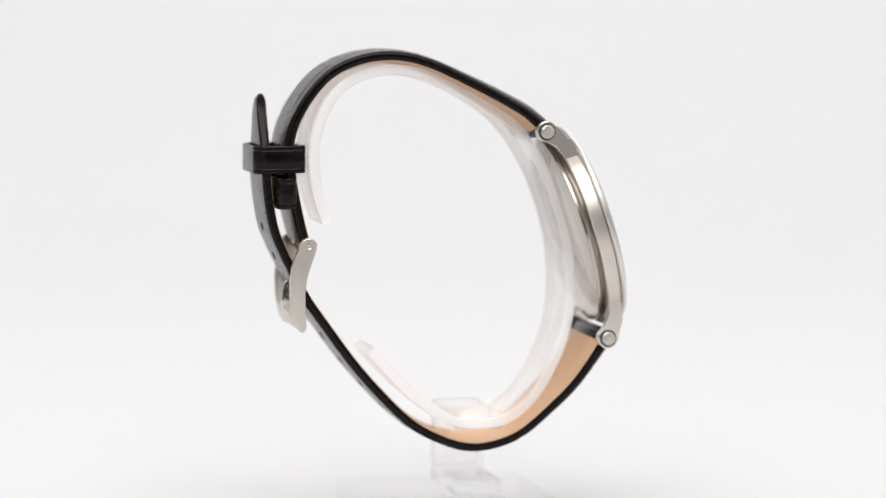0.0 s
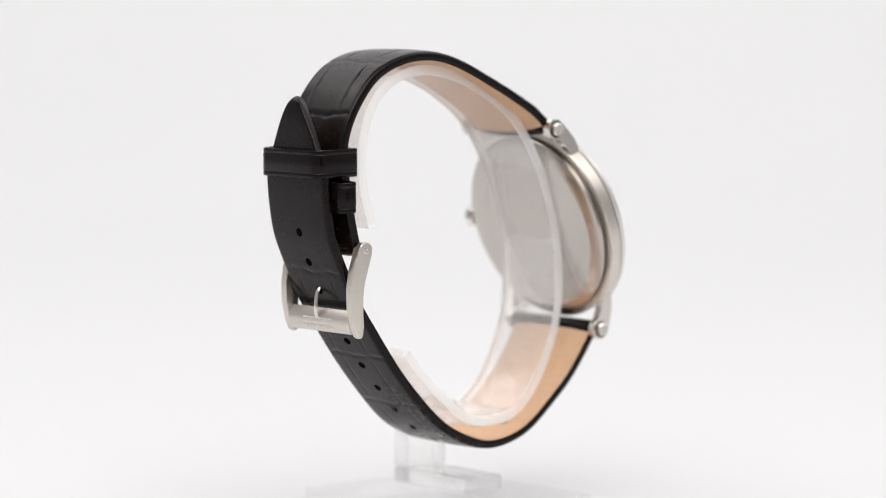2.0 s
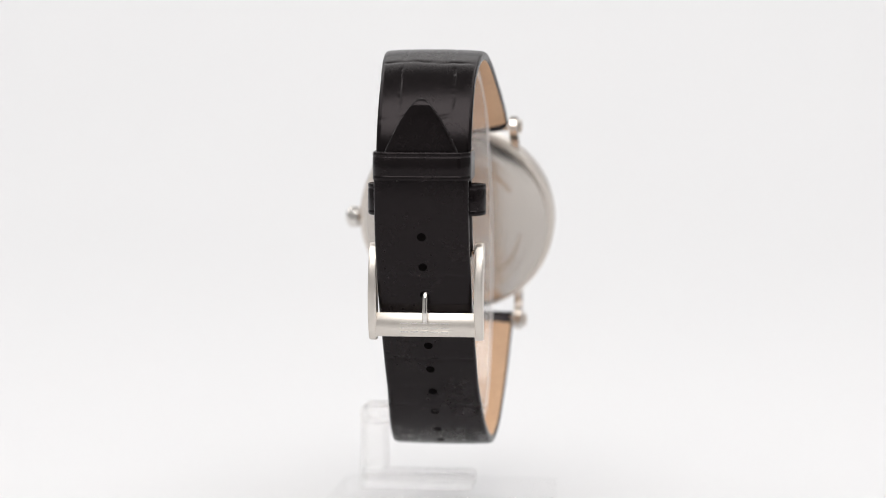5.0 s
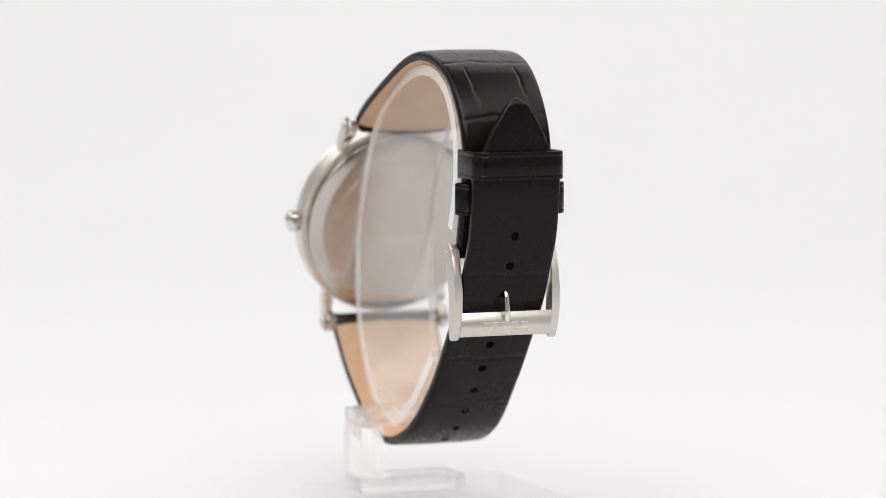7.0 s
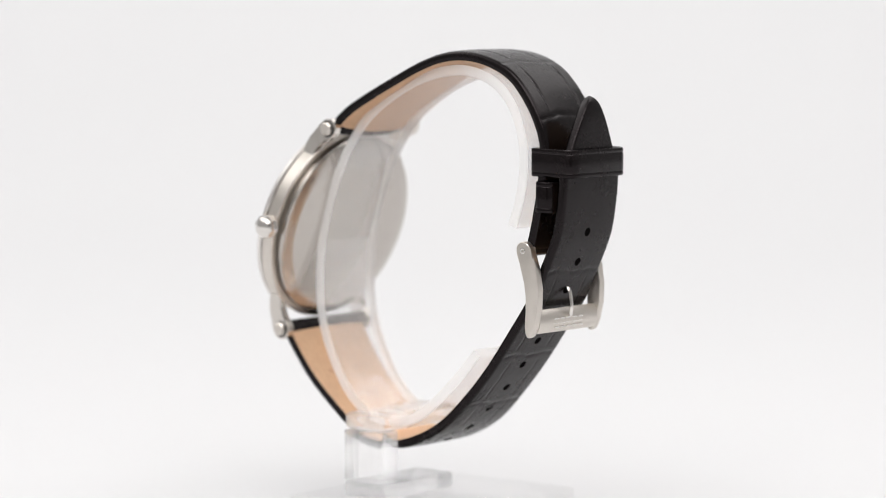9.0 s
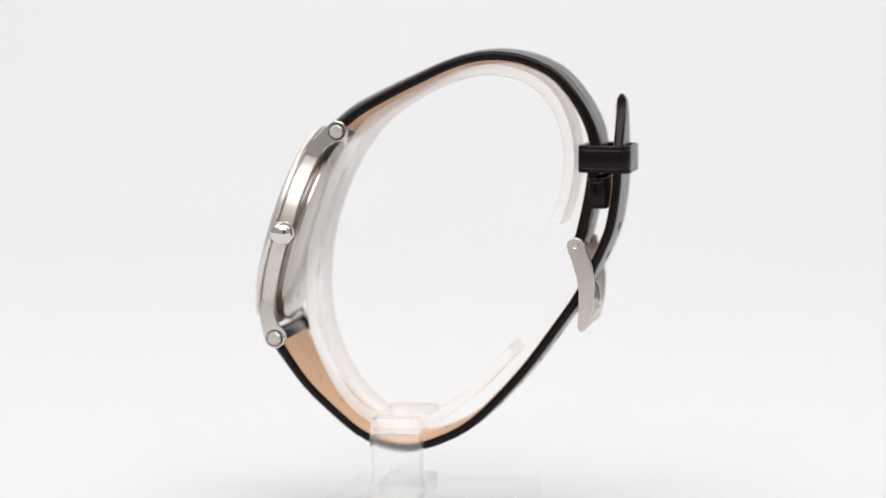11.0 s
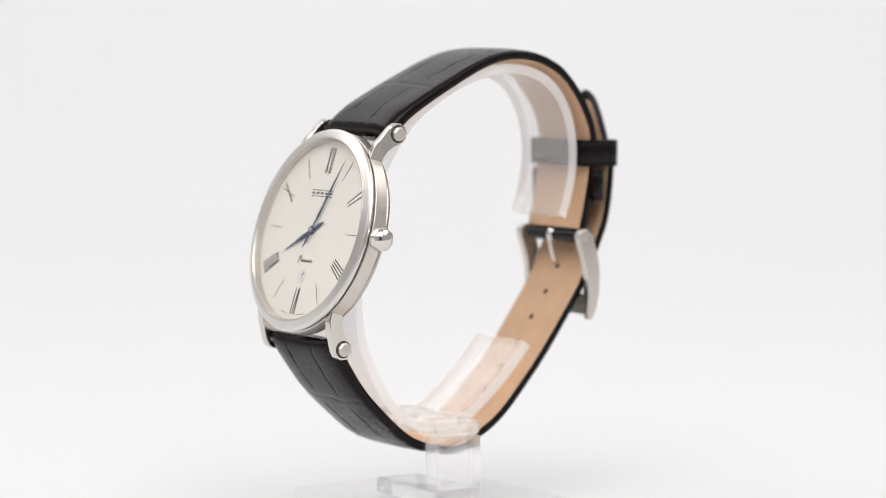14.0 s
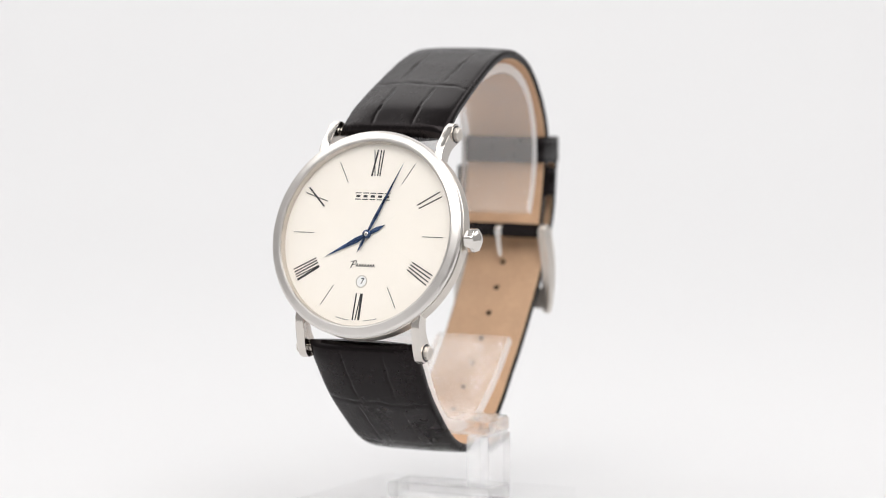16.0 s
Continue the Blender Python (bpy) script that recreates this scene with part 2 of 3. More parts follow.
class Strap:
    """A strap half along a curve in the upright plane of the watch: inner face to the right-hand normal."""

    def __init__(self, pts, half, thick, pad, belly, flip):
        self.s, self.q, self.t = spline(pts, 0.36)
        self.len, self.half, self.thick, self.pad, self.belly, self.flip = self.s[-1], half, thick, pad, belly, flip

    def at(self, s):
        q = np.array([np.interp(s, self.s, self.q[:, k]) for k in (0, 1)])
        t = np.array([np.interp(s, self.s, self.t[:, k]) for k in (0, 1)])
        n = np.array([-t[1], t[0]]) * self.flip
        return q, t, n

    def body(self, name, parent, seed, seams, mat, label=""):
        s, q, t = self.s, self.q, self.t
        n = np.stack([-t[:, 1], t[:, 0]], 1) * self.flip
        hw = np.array([self.half(a) for a in s])
        pad = np.array([self.pad(a) for a in s])
        v = np.concatenate([np.linspace(-1, -0.9, 8)[:-1], np.linspace(-0.9, 0.9, 78), np.linspace(0.9, 1, 8)[1:]])
        y = hw[:, None] * v[None, :]
        side = -0.5
        S = np.repeat(s[:, None], len(v), 1)
        edge = np.clip((np.abs(v) - 0.9) / 0.1, 0, 1)[None, :]
        o = self.thick / 2 + pad[:, None] * (1 - np.abs(v[None, :]) ** (3 + 4 * np.exp(-(s / 9.0) ** 2))[:, None]) - 0.9 * (1 - np.sqrt(np.clip(1 - edge ** 2, 0, 1)))
        roll = np.clip((3.2 - s) / 3.2, 0, 1)[:, None]
        roll = np.sqrt(np.clip(1 - roll ** 2, 0, 1))
        o = o * roll
        end = np.sqrt(np.clip((self.len - s) / 2.2, 0, 1))[:, None]
        near = np.clip((np.minimum(s, self.len - s)) / 2.0, 0, 1)[:, None]
        o = o - creases(S, y, seed, seams, np.where(S > 75, 0.16, 0.36) if self.flip > 0 else 0.36) * (1 - edge) * near
        o = o * end
        outer = np.stack([q[:, None, 0] + n[:, None, 0] * o, y + side, q[:, None, 1] + n[:, None, 1] * o], 2)
        vi = np.array([1.0, 0.985, 0.95, 0.85, 0.6, 0.3, 0, -0.3, -0.6, -0.85, -0.95, -0.985, -1.0])
        bel = np.array([self.belly(a) for a in s])[:, None] * (1 - np.abs(vi[None, :]) ** 2.5)
        oi = -self.thick / 2 + np.array([0.5, 0.12] + [0] * 9 + [0.12, 0.5])[None, :] - bel
        oi = oi * end * roll
        inner = np.stack([q[:, None, 0] + n[:, None, 0] * oi, hw[:, None] * vi[None, :] + side, q[:, None, 1] + n[:, None, 1] * oi], 2)
        P = np.concatenate([outer, inner], 1) * U
        P[:, :, 2] += BASE * U
        return link_mesh(name, grid_mesh(name, P), mat, parent, label, 50)

    def liner(self, name, parent, s0, s1, mat, label="", inset=0.45):
        keep = (self.s >= s0) & (self.s <= s1)
        s, q, t = self.s[keep][::3], self.q[keep][::3], self.t[keep][::3]
        n = np.stack([-t[:, 1], t[:, 0]], 1) * self.flip
        hw = np.maximum(np.array([self.half(a) for a in s]) - inset, 0.15)
        v = np.concatenate([np.linspace(-1, 1, 25), np.linspace(1, -1, 13)])
        bel = np.array([self.belly(a) for a in s])[:, None] * (1 - np.abs(v[None, :] * (hw / (hw + inset))[:, None]) ** 2.5)
        o = -self.thick / 2 + np.concatenate([[0.0], np.full(23, -0.22), [0.0], np.full(13, 0.3)])[None, :] - bel
        P = np.stack([q[:, None, 0] + n[:, None, 0] * o, hw[:, None] * v[None, :] - 0.5, q[:, None, 1] + n[:, None, 1] * o], 2) * U
        P[:, :, 2] += BASE * U
        return link_mesh(name, grid_mesh(name, P), mat, parent, label, 50)

    def frame_at(self, s, side, off, y=0.0):
        """A frame on the strap's face (side 1 outer, -1 inner): x across, y along, z out of the face."""
        q, t, n = self.at(s)
        z = Vector((n[0] * side, 0, n[1] * side))
        yv = Vector((t[0], 0, t[1])).normalized()
        x = yv.cross(z)
        p = L(q[0] + n[0] * side * off, y - 0.5, q[1] + n[1] * side * off)
        m = Matrix((x, yv, z)).transposed().to_4x4()
        m.translation = p
        return m


# ---- setting: one white sweep of table and wall ----
def build_sweep():
    prof = [(-0.42, 0.0), (0.55, 0.0)]
    prof += [(0.55 + 0.9 * math.sin(radians(a)), 0.9 - 0.9 * math.cos(radians(a))) for a in range(3, 88, 3)]
    prof += [(1.46, 0.95), (1.47, 1.5)]
    bm = bmesh.new()
    rows = [[bm.verts.new((x, y, z)) for y, z in prof] for x in (-1.5, -0.5, 0.5, 1.5)]
    for a, b in zip(rows, rows[1:]):
        for i in range(len(prof) - 1):
            bm.faces.new((a[i], b[i], b[i + 1], a[i + 1]))
    ob = part("backdrop", bm, SWEEP, None, "", 60)
    tagged(ob, "seamless white paper sweep under the turning stand", "backdrop", kind="structure")


def build_floor():
    bm = bmesh.new()
    bmesh.ops.create_grid(bm, x_segments=2, y_segments=2, size=3.0)
    bm.transform(Matrix.Translation((0, 0, -0.85)))
    tagged(part("floor", bm, FLOOR, None, "", 0), "plain grey studio floor below the shooting table", "floor", kind="structure")


# Unseen panel, added and placed so that the polished lugs reflect something dark.
def build_dark_panel():
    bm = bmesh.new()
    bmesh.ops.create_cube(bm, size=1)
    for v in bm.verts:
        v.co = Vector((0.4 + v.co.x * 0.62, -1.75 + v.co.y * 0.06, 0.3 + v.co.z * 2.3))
    tagged(part("dark_panel_south", bm, DARKPANEL, None, "", 0), "unseen narrow dark panel behind the shooting table, added for reflections", "wall", kind="structure")


build_sweep()
build_floor()
build_dark_panel()


# ---- the acrylic stand ----
def build_stand():
    stand = tagged(new("watch_stand"), "clear acrylic watch stand with an open ring on a square base", "watch stand")
    ring_pts = [(-38.6, -70.6), (-41.2, -63), (-42.9, -53), (-42.0, -42), (-37.6, -32), (-30, -25.4), (-18, -22.6), (-4, -25), (9, -31), (21, -40),
                (31, -55), (37.5, -73), (39.6, -90), (38.6, -104), (34.5, -115.5), (28, -126.5), (19.5, -133.6), (10, -135.2), (0.5, -133.8), (-7.5, -128.4),
                (-16, -120.8), (-24.8, -111.2)]
    s, q, t = spline(ring_pts, 1.0)
    n = np.stack([-t[:, 1], t[:, 0]], 1)
    w, h = 13.2, 1.7
    sec = arc(w - 0.5, h - 0.5, 0.5, 0, 90, 3) + arc(-w + 0.5, h - 0.5, 0.5, 90, 180, 3) + arc(-w + 0.5, -h + 0.5, 0.5, 180, 270, 3) + arc(w - 0.5, -h + 0.5, 0.5, 270, 360, 3)
    sec = np.array(sec)
    P = np.stack([q[:, None, 0] + n[:, None, 0] * sec[None, :, 1], np.repeat(sec[None, :, 0], len(s), 0), q[:, None, 1] + n[:, None, 1] * sec[None, :, 1]], 2) * U
    P[:, :, 2] += BASE * U
    ring = link_mesh("ring", grid_mesh("ring", P), ACRYLIC, stand, "clear open ring with milky sawn edges", 40)
    ring.data.materials.append(FROST)
    for f in ring.data.polygons:
        if abs(f.normal.y) > 0.6:
            f.material_index = 1
    part("arm", block(2.3, 18.2, -13.4, 26.2, -137.1, -131.6, 1.5, 4), POSTACRYLIC, stand)
    part("post", block(2.3, 18.2, 18.6, 26.2, -153.5, -137.2, 0.35, 2), POSTACRYLIC, stand, "", 20)
    part("foot", block(2.3, 18.2, -10.0, 26.4, -158.65, -153.55, 1.0, 2), POSTACRYLIC, stand)
    part("base_plate", block(-28, 34, -35, 35, -165.7, -158.8, 0.5, 3), BASEACRYLIC, stand)
    for ob in stand.children:
        ob.visible_shadow = False     # clear: the light goes through
    return stand


# ---- the watch ----
def marker_bars(kind):
    """Strokes of an hour mark as (across at inner end, across at outer end, width)."""
    return {"line": [(0, 0, 0.17)], "II": [(-0.6, -0.85, 0.34), (0.6, 0.85, 0.34)],
            "IIII": [(-1.35, -1.75, 0.36), (-0.45, -0.6, 0.36), (0.45, 0.6, 0.36), (1.35, 1.75, 0.36)],
            "VI": [(-0.9, -0.9, 0.7), (-0.55, 0.25, 0.3), (0.95, 1.2, 0.4)],
            "VIII": [(-1.5, -2.0, 0.62), (-1.2, -0.9, 0.3), (-0.2, -0.1, 0.34), (0.65, 0.8, 0.34), (1.45, 1.75, 0.34)],
            "X": [(-1.0, 1.0, 0.5), (0.95, -0.95, 0.26)],
            "XII": [(-1.45, -0.35, 0.5), (-0.35, -1.6, 0.24), (0.6, 0.7, 0.36), (1.35, 1.65, 0.36)]}[kind]


def bars(lines, m, z0, z1):
    """Raised straight strokes: (x0, y0, x1, y1, width) in units of the frame m."""
    bm = bmesh.new()
    for x0, y0, x1, y1, w in lines:
        d = Vector((x1 - x0, y1 - y0)).normalized()
        nx, ny = -d.y * w / 2, d.x * w / 2
        c = [(x0 + nx, y0 + ny), (x0 - nx, y0 - ny), (x1 - nx, y1 - ny), (x1 + nx, y1 + ny)]
        lo = [bm.verts.new((a * U, b * U, z0 * U)) for a, b in c]
        hi = [bm.verts.new((a * U, b * U, z1 * U)) for a, b in c]
        bm.faces.new(hi)
        bm.faces.new(lo[::-1])
        for i in range(4):
            bm.faces.new((lo[i], lo[(i + 1) % 4], hi[(i + 1) % 4], hi[i]))
    bm.transform(m)
    return bm


def hand(length, tail, width, z, deg):
    """A faceted leaf-shaped hand, ridge along its middle."""
    bm = bmesh.new()
    pts = [(0, length), (width * 0.5, length * 0.25), (width * 0.28, 0), (width * 0.42, -tail * 0.55), (0, -tail)]
    outline = pts + [(-x, y) for x, y in pts[-2:0:-1]]
    rot = Matrix.Rotation(radians(-deg), 4, "Z")
    lo = [bm.verts.new((x * U, y * U, z * U)) for x, y in outline]
    hi = [bm.verts.new((x * U, y * U, (z + 0.12) * U)) for x, y in outline]
    ridge = [bm.verts.new((0, y * U, (z + 0.34) * U)) for y in (length * 0.9, length * 0.25, 0, -tail * 0.55, -tail * 0.9)]
    bm.faces.new(lo[::-1])
    k = len(outline)
    for i in range(k):
        bm.faces.new((lo[i], lo[(i + 1) % k], hi[(i + 1) % k], hi[i]))
    for sgn in (0, 1):
        side = hi[:5] if sgn == 0 else [hi[0]] + hi[:3:-1]
        for i in range(4):
            f = [side[i], side[i + 1], ridge[i + 1], ridge[i]]
            bm.faces.new(f if sgn == 0 else f[::-1])
    bmesh.ops.remove_doubles(bm, verts=bm.verts, dist=1e-7)
    bm.transform(DIALM @ rot)
    return bm


def build_watch():
    w = tagged(new("wrist_watch"), "slim steel watch, cream dial, buckled black embossed leather strap", "wrist watch")
    # case
    part("mid_case", lathe([(28.9, -1.15), (31.3, -1.15), (31.3, -1.5), (32.2, -1.55), (32.45, -1.75), (32.5, -5.5), (32.25, -5.85), (31.0, -6.05), (28.5, -6.15)]), SATIN, w, smooth=15)
    part("bezel", lathe([(29.15, -1.1), (29.15, 1.3), (29.3, 1.5), (29.65, 1.55), (29.85, 1.42), (30.0, 1.42), (31.75, 0.8), (32.35, 0.4), (32.6, -0.1), (32.55, -0.6), (32.1, -1.05), (29.15, -1.1)]), BEZEL, w, "bright steel bezel", 12)
    part("case_back", lathe([(28.6, -5.8), (28.9, -6.9), (30.2, -7.2), (30.5, -7.6), (30.4, -8.3), (29.8, -8.6), (26.4, -9.5), (25.9, -9.6), (0, -9.6)]), BACKSTEEL, w, "polished steel case back")
    bm_ = DIALM @ Matrix.Translation((0, 0, -9.6 * U)) @ Matrix.Rotation(radians(180), 4, "Y")
    words = [(21.0 * math.sin(a), 21.0 * math.cos(a), 22.6 * math.sin(a), 22.6 * math.cos(a), 0.5) for a in (radians(d + 2.2 * k) for d in (20, 100, 190, 280) for k in range(18))]
    words += [(-6 + 2.4 * i, y, -4.4 + 2.4 * i, y, 0.35) for i in range(6) for y in (-5.2, -3.6, 4.0, 5.6)] + [(-5, -1.2, 5, -1.2, 0.3), (-5, 1.4, 5, 1.4, 0.3)]
    part("engraving", bars(words, bm_, 0.0, 0.03), BACKSTEEL, w, "worn engraved bars on the case back", 0)
    part("dial", lathe([(0, -1.1), (28.2, -1.1), (28.8, -1.12), (29.05, -1.2), (29.05, -1.35), (0, -1.35)]), DIAL, w, "cream white dial")
    part("rehaut", lathe([(28.75, -1.05), (28.95, 1.05), (29.12, 1.05), (29.12, -1.05), (28.75, -1.05)]), SATIN, w)
    cr = part("crystal", lathe([(0, 1.95), (14, 1.9), (25, 1.75), (28.3, 1.6), (29.0, 1.35), (29.1, 1.12), (0, 1.12)]), CRYSTAL, w, "clear crystal")
    cr.visible_shadow = False
    kinds = {0: "XII", 2: "II", 4: "IIII", 6: "VI", 8: "VIII", 10: "X"}
    for hour in range(12):
        m = DIALM @ Matrix.Rotation(radians(-30 * hour), 4, "Z")
        k = kinds.get(hour, "line")
        r0, r1 = (18.5, 26.8) if k != "line" else (18.8, 26.0)
        part("hour_marker", bars([(a, r0, b, r1, c) for a, b, c in marker_bars(k)], m, -1.1, -0.98), MARK, w, smooth=0)
    # maker's mark as a row of plain bars, the line of script and the small print as bars
    strokes = []
    for i in range(5):
        x0, x1, y0, y1 = -6.1 + 2.52 * i, -4.15 + 2.52 * i, 10.95, 13.15
        ym = (y0 + y1) / 2
        strokes += [(x0, y1 - 0.1, x1, y1 - 0.1, 0.26), (x0 + 0.3, ym, x1 - 0.3, ym, 0.7), (x0, y0 + 0.1, x1, y0 + 0.1, 0.26)]
    part("maker_mark", bars(strokes, DIALM, -1.1, -0.99), MARK, w, smooth=0)
    script = [(-4.3, -10.6, -3.3, -8.3, 0.3), (-4.5, -8.6, -2.5, -8.3, 0.26), (-2.5, -8.4, -2.7, -9.3, 0.24), (-2.7, -9.4, -3.7, -9.5, 0.2)]
    script += [(-2.5 + 0.95 * i, -10.15, -2.05 + 0.95 * i, -9.2, 0.3) for i in range(7)] + [(-2.1 + 0.95 * i, -9.3, -1.8 + 0.95 * i, -10.1, 0.18) for i in range(7)]
    part("script_line", bars(script, DIALM, -1.1, -1.0), MARK, w, smooth=0)
    small = []
    for a0 in (-13, -8, 8, 13):
        for i in range(5):
            a = radians(180 + a0 + (i - 2) * 0.9)
            small.append((27.0 * math.sin(a) - 0.1, 27.0 * math.cos(a), 27.0 * math.sin(a) + 0.14, 27.0 * math.cos(a), 0.26))
    part("small_print", bars(small, DIALM, -1.1, -1.02), GREYPRINT, w, smooth=0)
    dm = DIALM @ Matrix.Translation((0.1 * U, -14.7 * U, 0))
    part("date_ring", lathe([(1.62, -1.1), (1.68, -0.98), (1.9, -1.0), (1.98, -1.1)], 40, dm), SATIN, w)
    part("date_disc", lathe([(0, -1.06), (1.66, -1.06), (1.66, -1.1)], 40, dm), DATE, w)
    fc = bpy.data.curves.new("date_numeral", "FONT")
    fc.body, fc.size, fc.align_x, fc.align_y, fc.extrude = "7", 2.7 * U, "CENTER", "CENTER", 0.02 * U
    tmp = new("date_numeral", fc)
    me = bpy.data.meshes.new_from_object(tmp)
    bpy.data.objects.remove(tmp)
    me.transform(dm @ Matrix.Translation((0.3 * U, 0, -1.02 * U)))
    link_mesh("date_numeral", me, MARK, w, "", 0)
    part("hour_hand", hand(15.6, 6.6, 1.8, -0.75, 241.0), BLUED, w, "blued hour hand")
    part("minute_hand", hand(24.6, 6.4, 1.15, -0.35, 22.6), BLUED, w, "blued minute hand")
    part("hand_collar", lathe([(1.35, -0.75), (1.35, 0.0), (1.15, 0.12), (0.75, 0.12), (0.75, -0.75)], 32), BLUED, w, "blued collar of the hands")
    part("hand_pin", lathe([(0.7, -1.1), (0.7, 0.15), (0.5, 0.26), (0, 0.28)], 32), STEEL, w)
    # crown
    cm = DIALM @ Matrix.Translation((0, 0.2 * U, -4.1 * U)) @ Matrix.Rotation(radians(90), 4, "Y")
    crown = part("crown", lathe([(0, 31.5), (1.6, 31.5), (1.9, 32.7), (3.3, 32.8), (3.75, 33.2), (3.85, 35.5), (3.6, 36.0), (3.05, 36.1), (2.5, 36.7), (1.2, 37.3), (0, 37.5)], 48, cm), STEEL, w, "domed polished crown with eight facets", 30)
    for v in crown.data.vertices:
        p = cm.inverted() @ v.co
        k = math.cos(math.pi / 8) / math.cos(math.atan2(p.y, p.x) % (math.pi / 4) - math.pi / 8)
        k = k if math.hypot(p.x, p.y) > 3.1 * U else 1.0
        v.co = cm @ Vector((p.x * k, p.y * k, p.z))
    # lugs, screws, spring bars
    for sy in (1, -1):
        out = [(22.5, -1.3), (27, -1.6), (30.0, -2.6), (32.8, -4.4), (35.0, -5.6)] + arc(34.3, -9.0, 3.4, 60, -130, 6) + [(31.1, -9.9), (30.2, -8.3), (28.4, -6.7), (26.0, -5.7), (22.5, -5.4)]
        for sx in (1, -1):
            lm = DIALM @ Matrix(((0, 0, sx, 0), (sy, 0, 0, 0), (0, 1, 0, 0), (0, 0, 0, 1)))
            part("lug", prism(out, 18.7, 21.5, lm, 0.3), LUGSTEEL, w, smooth=18)
            sm = DIALM @ Matrix.Translation((sx * 21.5 * U, sy * 34.3 * U, -9.0 * U)) @ Matrix.Rotation(radians(90 * sx), 4, "Y")
            part("lug_screw", lathe([(2.25, -0.1), (2.25, 1.0), (1.75, 1.45), (0, 1.5)], 8, sm), SATIN, w, smooth=15)
            # flat dark ring painted for the shade in the groove round the screw head
            part("screw_groove_shade", lathe([(2.7, -0.05), (2.7, 0.04), (2.1, 0.04)], 32, sm), MARK, w)
        bm = lathe([(0, -18.4), (1.5, -18.4), (1.5, 18.4), (0, 18.4)], 20, DIALM @ Matrix.Translation((0, sy * 34.3 * U, -9.0 * U)) @ Matrix.Rotation(radians(90), 4, "Y"))
        part("spring_bar", bm, STEEL, w)
    # strap
    upper = Strap([(31.4, -43.3), (29.5, -41.4), (26.6, -38.6), (22.7, -35.5), (13.9, -30.5), (5, -26), (-3.8, -21.8), (-12.7, -18.9), (-21.5, -18.3), (-30.4, -20.1),
                   (-39.2, -24.9), (-47.0, -34.8), (-50.9, -45), (-50.4, -54.5), (-49.2, -62.7), (-47.0, -73.0), (-45.4, -78.4)],
                  lambda a: 18.7 - 4.2 * min(1, a / 80), 2.8, lambda a: 0.5 + 1.5 * math.exp(-(a / 34) ** 2), lambda a: 0.9 + 2.2 * math.exp(-(a / 26) ** 2) if a < 110 else 0.5, -1)
    lower = Strap([(51.0, -105.3), (49.8, -107.9), (48.1, -111.3), (40.7, -122), (31.7, -130.9), (22.8, -138.2), (14.0, -141.6), (5.5, -142.2), (-4, -139.2), (-12.9, -134),
                   (-21.8, -125.4), (-30.7, -115.2), (-39.5, -103.1), (-46.1, -93.6), (-50.4, -84.8), (-53.2, -78.9), (-55.9, -72), (-57.5, -62.7),
                   (-58.1, -54.7), (-58.2, -45), (-58.4, -36.1), (-57.9, -30.2)],
                  lambda a: 0, 2.7, lambda a: 0.3 + 1.5 * math.exp(-(a / 34) ** 2), lambda a: 0.35 + 2.2 * math.exp(-(a / 26) ** 2), 1)
    end = lower.len

    def lower_half(a):
        base = 18.7 - 4.4 * min(1, a / 100)
        k = max((end - a) / 24.0, 0)
        return base * min(1, k ** 0.66) + 0.05
    lower.half = lower_half
    up = upper.body("upper_strap", w, 3, [23.5, 50.0, 73.0, 94.0], LEATHER, "black embossed leather strap half")
    upper.liner("lining", up, 4.5, upper.len - 2.5, LINING, "tan leather lining")
    low = lower.body("lower_strap", w, 5, [22.0, 44.5, 61.5, 92.5, 113.5, 145.5], LEATHER, "black embossed leather strap half with holes and pointed tip")
    lower.liner("lining", low, 4.5, end - 2.5, LINING, "tan leather lining")
    # punched holes, from the tip end on: dark discs painted as their shaded depth
    d = np.hypot(lower.q[:, 0] + 56.0, lower.q[:, 1] + 71.8)
    s1 = lower.s[int(np.argmin(d))]
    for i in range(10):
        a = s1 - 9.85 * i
        part("strap_hole_shade", lathe([(1.38, 0.0), (1.28, 0.12), (1.1, 0.06), (0, 0.03)], 20, lower.frame_at(a, 1, 1.33 + lower.pad(a))), HOLE_SHADE, low, smooth=60)
        part("strap_hole_shade", lathe([(0.95, 0.1), (0.85, 0.12), (0.75, 0.05), (0, 0.05)], 20, lower.frame_at(a + 1.2, -1, 1.57 + lower.belly(a))), HOLE_SHADE, low, smooth=60)
    # faint stamped lines on the lining, unreadable
    for a, ys in ((32.0, (-4, -1.5, 1, 4, 6.5, 9)), (21.5, (-4, -2, 8, 10))):
        for y in ys:
            m = lower.frame_at(a, -1, 1.57 + lower.belly(a) * (1 - abs(y / 18.0) ** 2.5), y)
            part("stamp", bars([(-0.9, -0.5, 0.9, -0.5, 0.3), (-0.9, 0.3, 0.7, 0.3, 0.3)], m, 0.0, 0.05), STAMP, low, smooth=0)
    # keepers: loops of leather
    def loop(name, f0, f1, half, off, z0, z1, th, slant, label=""):
        r, ro = 2.0, 4.2
        outer = arc(f1 - r, half - r, r, 0, 90, 6) + arc(f0 + ro, half - ro, ro, 90, 180, 6) + arc(f0 + ro, -half + ro, ro, 180, 270, 6) + arc(f1 - r, -half + r, r, 270, 360, 6)
        inner = arc(f1 - r, half - r, r - th, 0, 90, 6) + arc(f0 + ro, half - ro, ro - th, 90, 180, 6) + arc(f0 + ro, -half + ro, ro - th, 180, 270, 6) + arc(f1 - r, -half + r, r - th, 270, 360, 6)
        o, i_ = np.array(outer), np.array(inner)
        mid = (f0 + f1) / 2
        rows = []
        h = z1 - z0
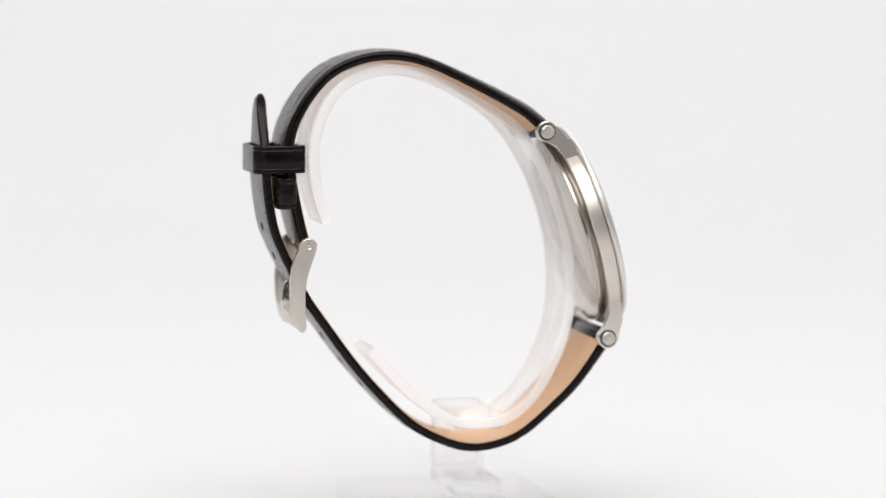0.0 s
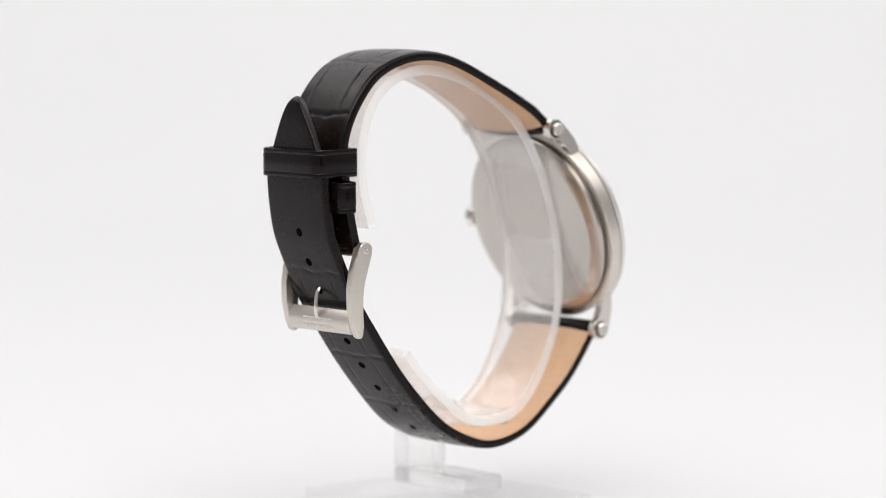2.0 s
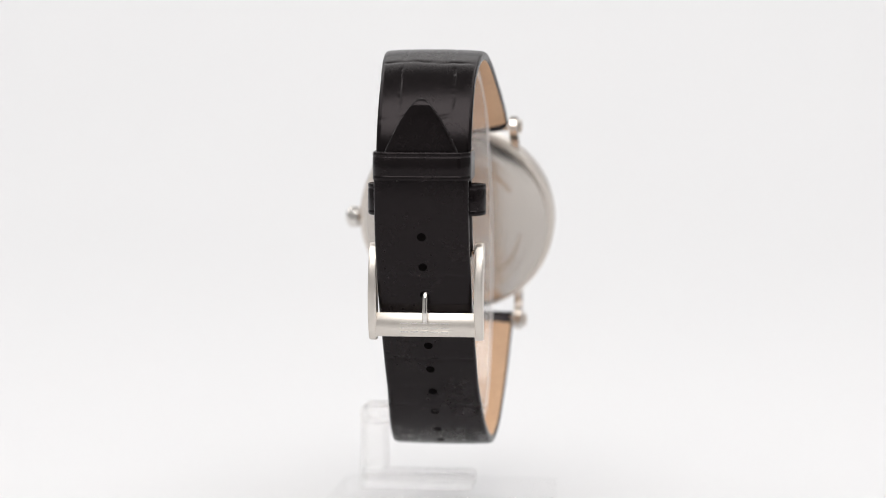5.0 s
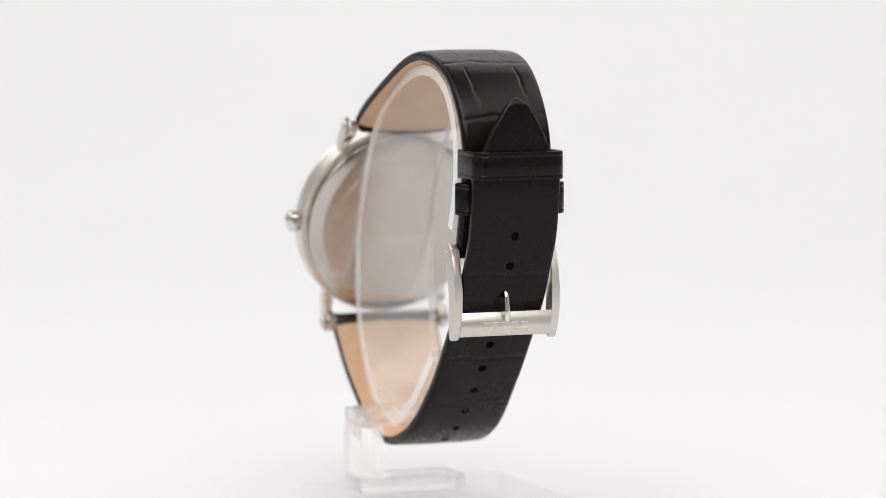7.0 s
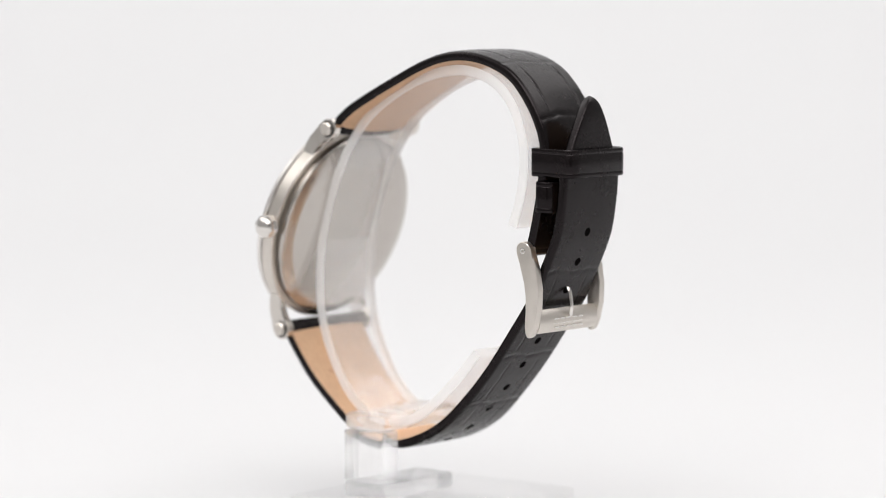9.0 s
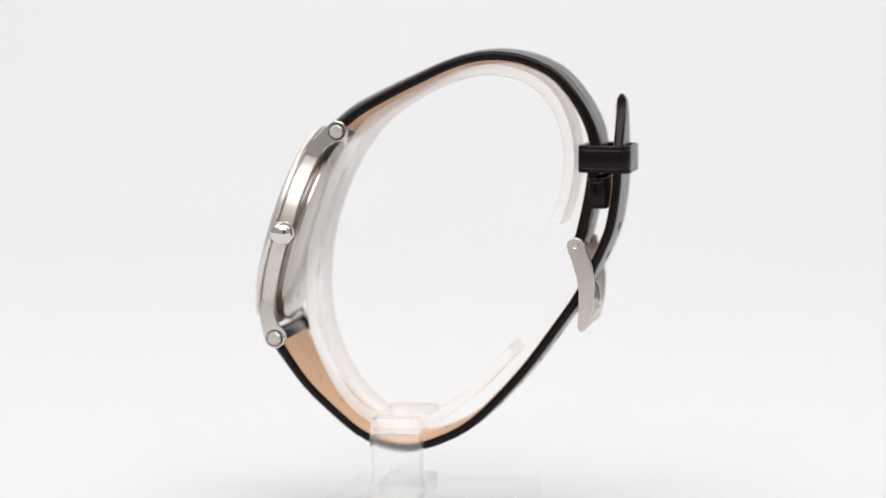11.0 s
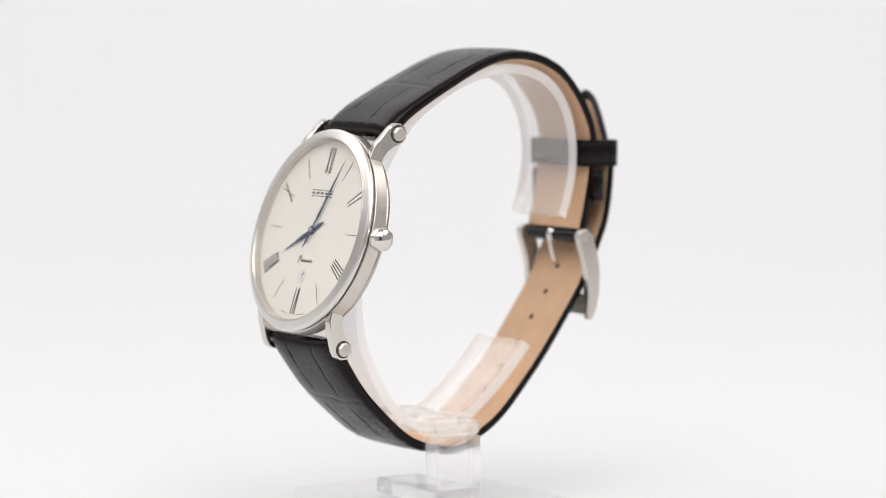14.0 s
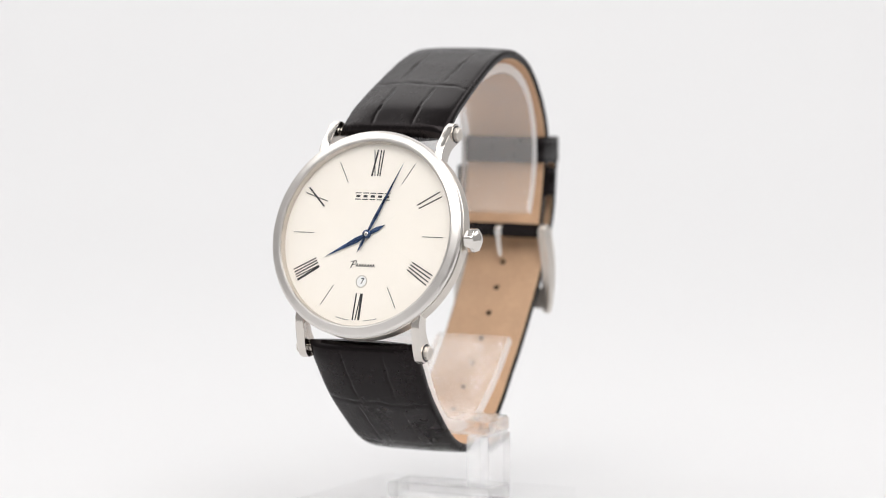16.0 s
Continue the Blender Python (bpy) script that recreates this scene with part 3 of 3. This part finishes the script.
        for pts, z in ((i_, z0 + 0.25), (i_ * 0.4 + o * 0.6, z0), (i_ * 0.15 + o * 0.85, z0 + 0.12), (o, z0 + 0.5), (o, z0 + 1.2), (i_ * 0.12 + o * 0.88, z0 + 1.5), (o, z0 + 1.8), (o, z1 - 1.8), (i_ * 0.12 + o * 0.88, z1 - 1.5), (o, z1 - 1.2), (o, z1 - 0.5), (i_ * 0.15 + o * 0.85, z1 - 0.12), (i_ * 0.4 + o * 0.6, z1), (i_, z1 - 0.25)):
            rows.append([L(p[0], p[1] + off, z + slant * (p[0] - mid)) for p in pts])
        bm = bmesh.new()
        vs = [[bm.verts.new(p) for p in row] for row in rows]
        k = len(o)
        for a, b in zip(vs, vs[1:] + vs[:1]):
            for j in range(k):
                bm.faces.new((a[j], a[(j + 1) % k], b[(j + 1) % k], b[j]))
        part(name, bm, LEATHER, w, label, 40)
    loop("free_keeper", -62.2, -45.8, 15.0, -0.75, -54.9, -46.2, 1.3, 0.02, "black leather free keeper")
    loop("fixed_keeper", -55.0, -49.2, 18.0, -1.45, -65.8, -56.2, 1.2, 0.06, "black leather fixed keeper")
    # buckle
    bk = tagged(new("buckle"), "steel pin buckle with curved side arms")
    bk.parent = w
    left = [(-43.0, -79.0), (-44.6, -83.0), (-46.0, -87.5), (-46.6, -92), (-46.6, -97), (-46.3, -101.0), (-46.3, -103.2)]
    right = [(-46.9, -104.3), (-47.7, -104.5), (-48.7, -103.9), (-50.1, -101.0), (-51.1, -95.5), (-51.3, -89), (-50.8, -84), (-49.4, -79.6), (-47.8, -76.6)]
    out = left + right + arc(-45.4, -77.5, 2.7, 150, 10, 8)
    for s in (-1, 1):
        a0, a1 = (14.1, 16.7) if s > 0 else (-18.4, -15.8)
        part("side_arm", prism(out, -a1, -a0, SIDEM, 0.5, 3), SATIN, bk)
        hm = Matrix.Translation(L(-45.4, s * 17.55 - 0.85, -77.6)) @ Matrix.Rotation(radians(-90 * s), 4, "X")
        part("pin_end", lathe([(0.95, -0.2), (0.95, 0.05), (0.7, 0.12), (0.45, -0.02), (0, -0.05)], 24, hm), STEEL, bk)
    bar_poly = [(-46.9, -96.2), (-49.0, -96.0), (-50.2, -97.7), (-50.5, -100.2), (-50.0, -102.4), (-49.1, -103.3), (-48.2, -103.0), (-47.8, -100.4)]
    part("front_bar", prism(bar_poly, -14.3, 16.0, SIDEM, 0.15), SATIN, bk, "satin bar with a worn engraved mark")
    fm = Matrix.Translation(L(-50.4, -0.8, -100.4)) @ Matrix(((0, 0, -1, 0), (-1, 0, 0, 0), (0, 1, 0, 0), (0, 0, 0, 1)))
    part("engraved_mark", bars([(-7.6 + 3.1 * i, y, -5.2 + 3.1 * i, y, 0.42) for i in range(5) for y in (-1.3, 0, 1.3)], fm, -0.3, 0.05), STEEL, bk, smooth=0)
    part("pivot_pin", rod((-45.4, -15.9, -77.6), (-45.4, 14.2, -77.6), 1.0), STEEL, bk)
    part("strap_fold", rod((-45.4, -14.6, -77.6), (-45.4, 13.2, -77.6), 1.95), LEATHER, w, "black leather fold round the buckle pin")
    part("prong_loop", rod((-45.4, -2.1, -77.6), (-45.4, 0.5, -77.6), 2.35), STEEL, bk)
    s, q, t = spline([(-44.2, -76.4), (-43.6, -78.5), (-44.4, -82), (-46.0, -86.5), (-50.0, -90.0), (-51.0, -93.0), (-51.3, -96), (-51.0, -98.6)], 0.5)
    n = np.stack([-t[:, 1], t[:, 0]], 1)
    sec = np.array(arc(0, 0, 1, 0, 330, 11)) * np.array([0.8, 0.5])
    P = np.stack([q[:, None, 0] + n[:, None, 0] * sec[None, :, 1], np.repeat(sec[None, :, 0], len(s), 0) - 0.8, q[:, None, 1] + n[:, None, 1] * sec[None, :, 1]], 2) * U
    P[:, :, 2] += BASE * U
    link_mesh("prong", grid_mesh("prong", P), STEEL, bk, "steel buckle prong", 50)
    return w


stand = build_stand()
watch = build_watch()


# ---- what moves: watch and stand turn together about the upright axis ----
def motions():
    for thing in (stand, watch):
        walk(thing, [(float(t), pose(0, 0, 0, 0, 0, TURN0 + SPEED * t)) for t in range(17)])


motions()
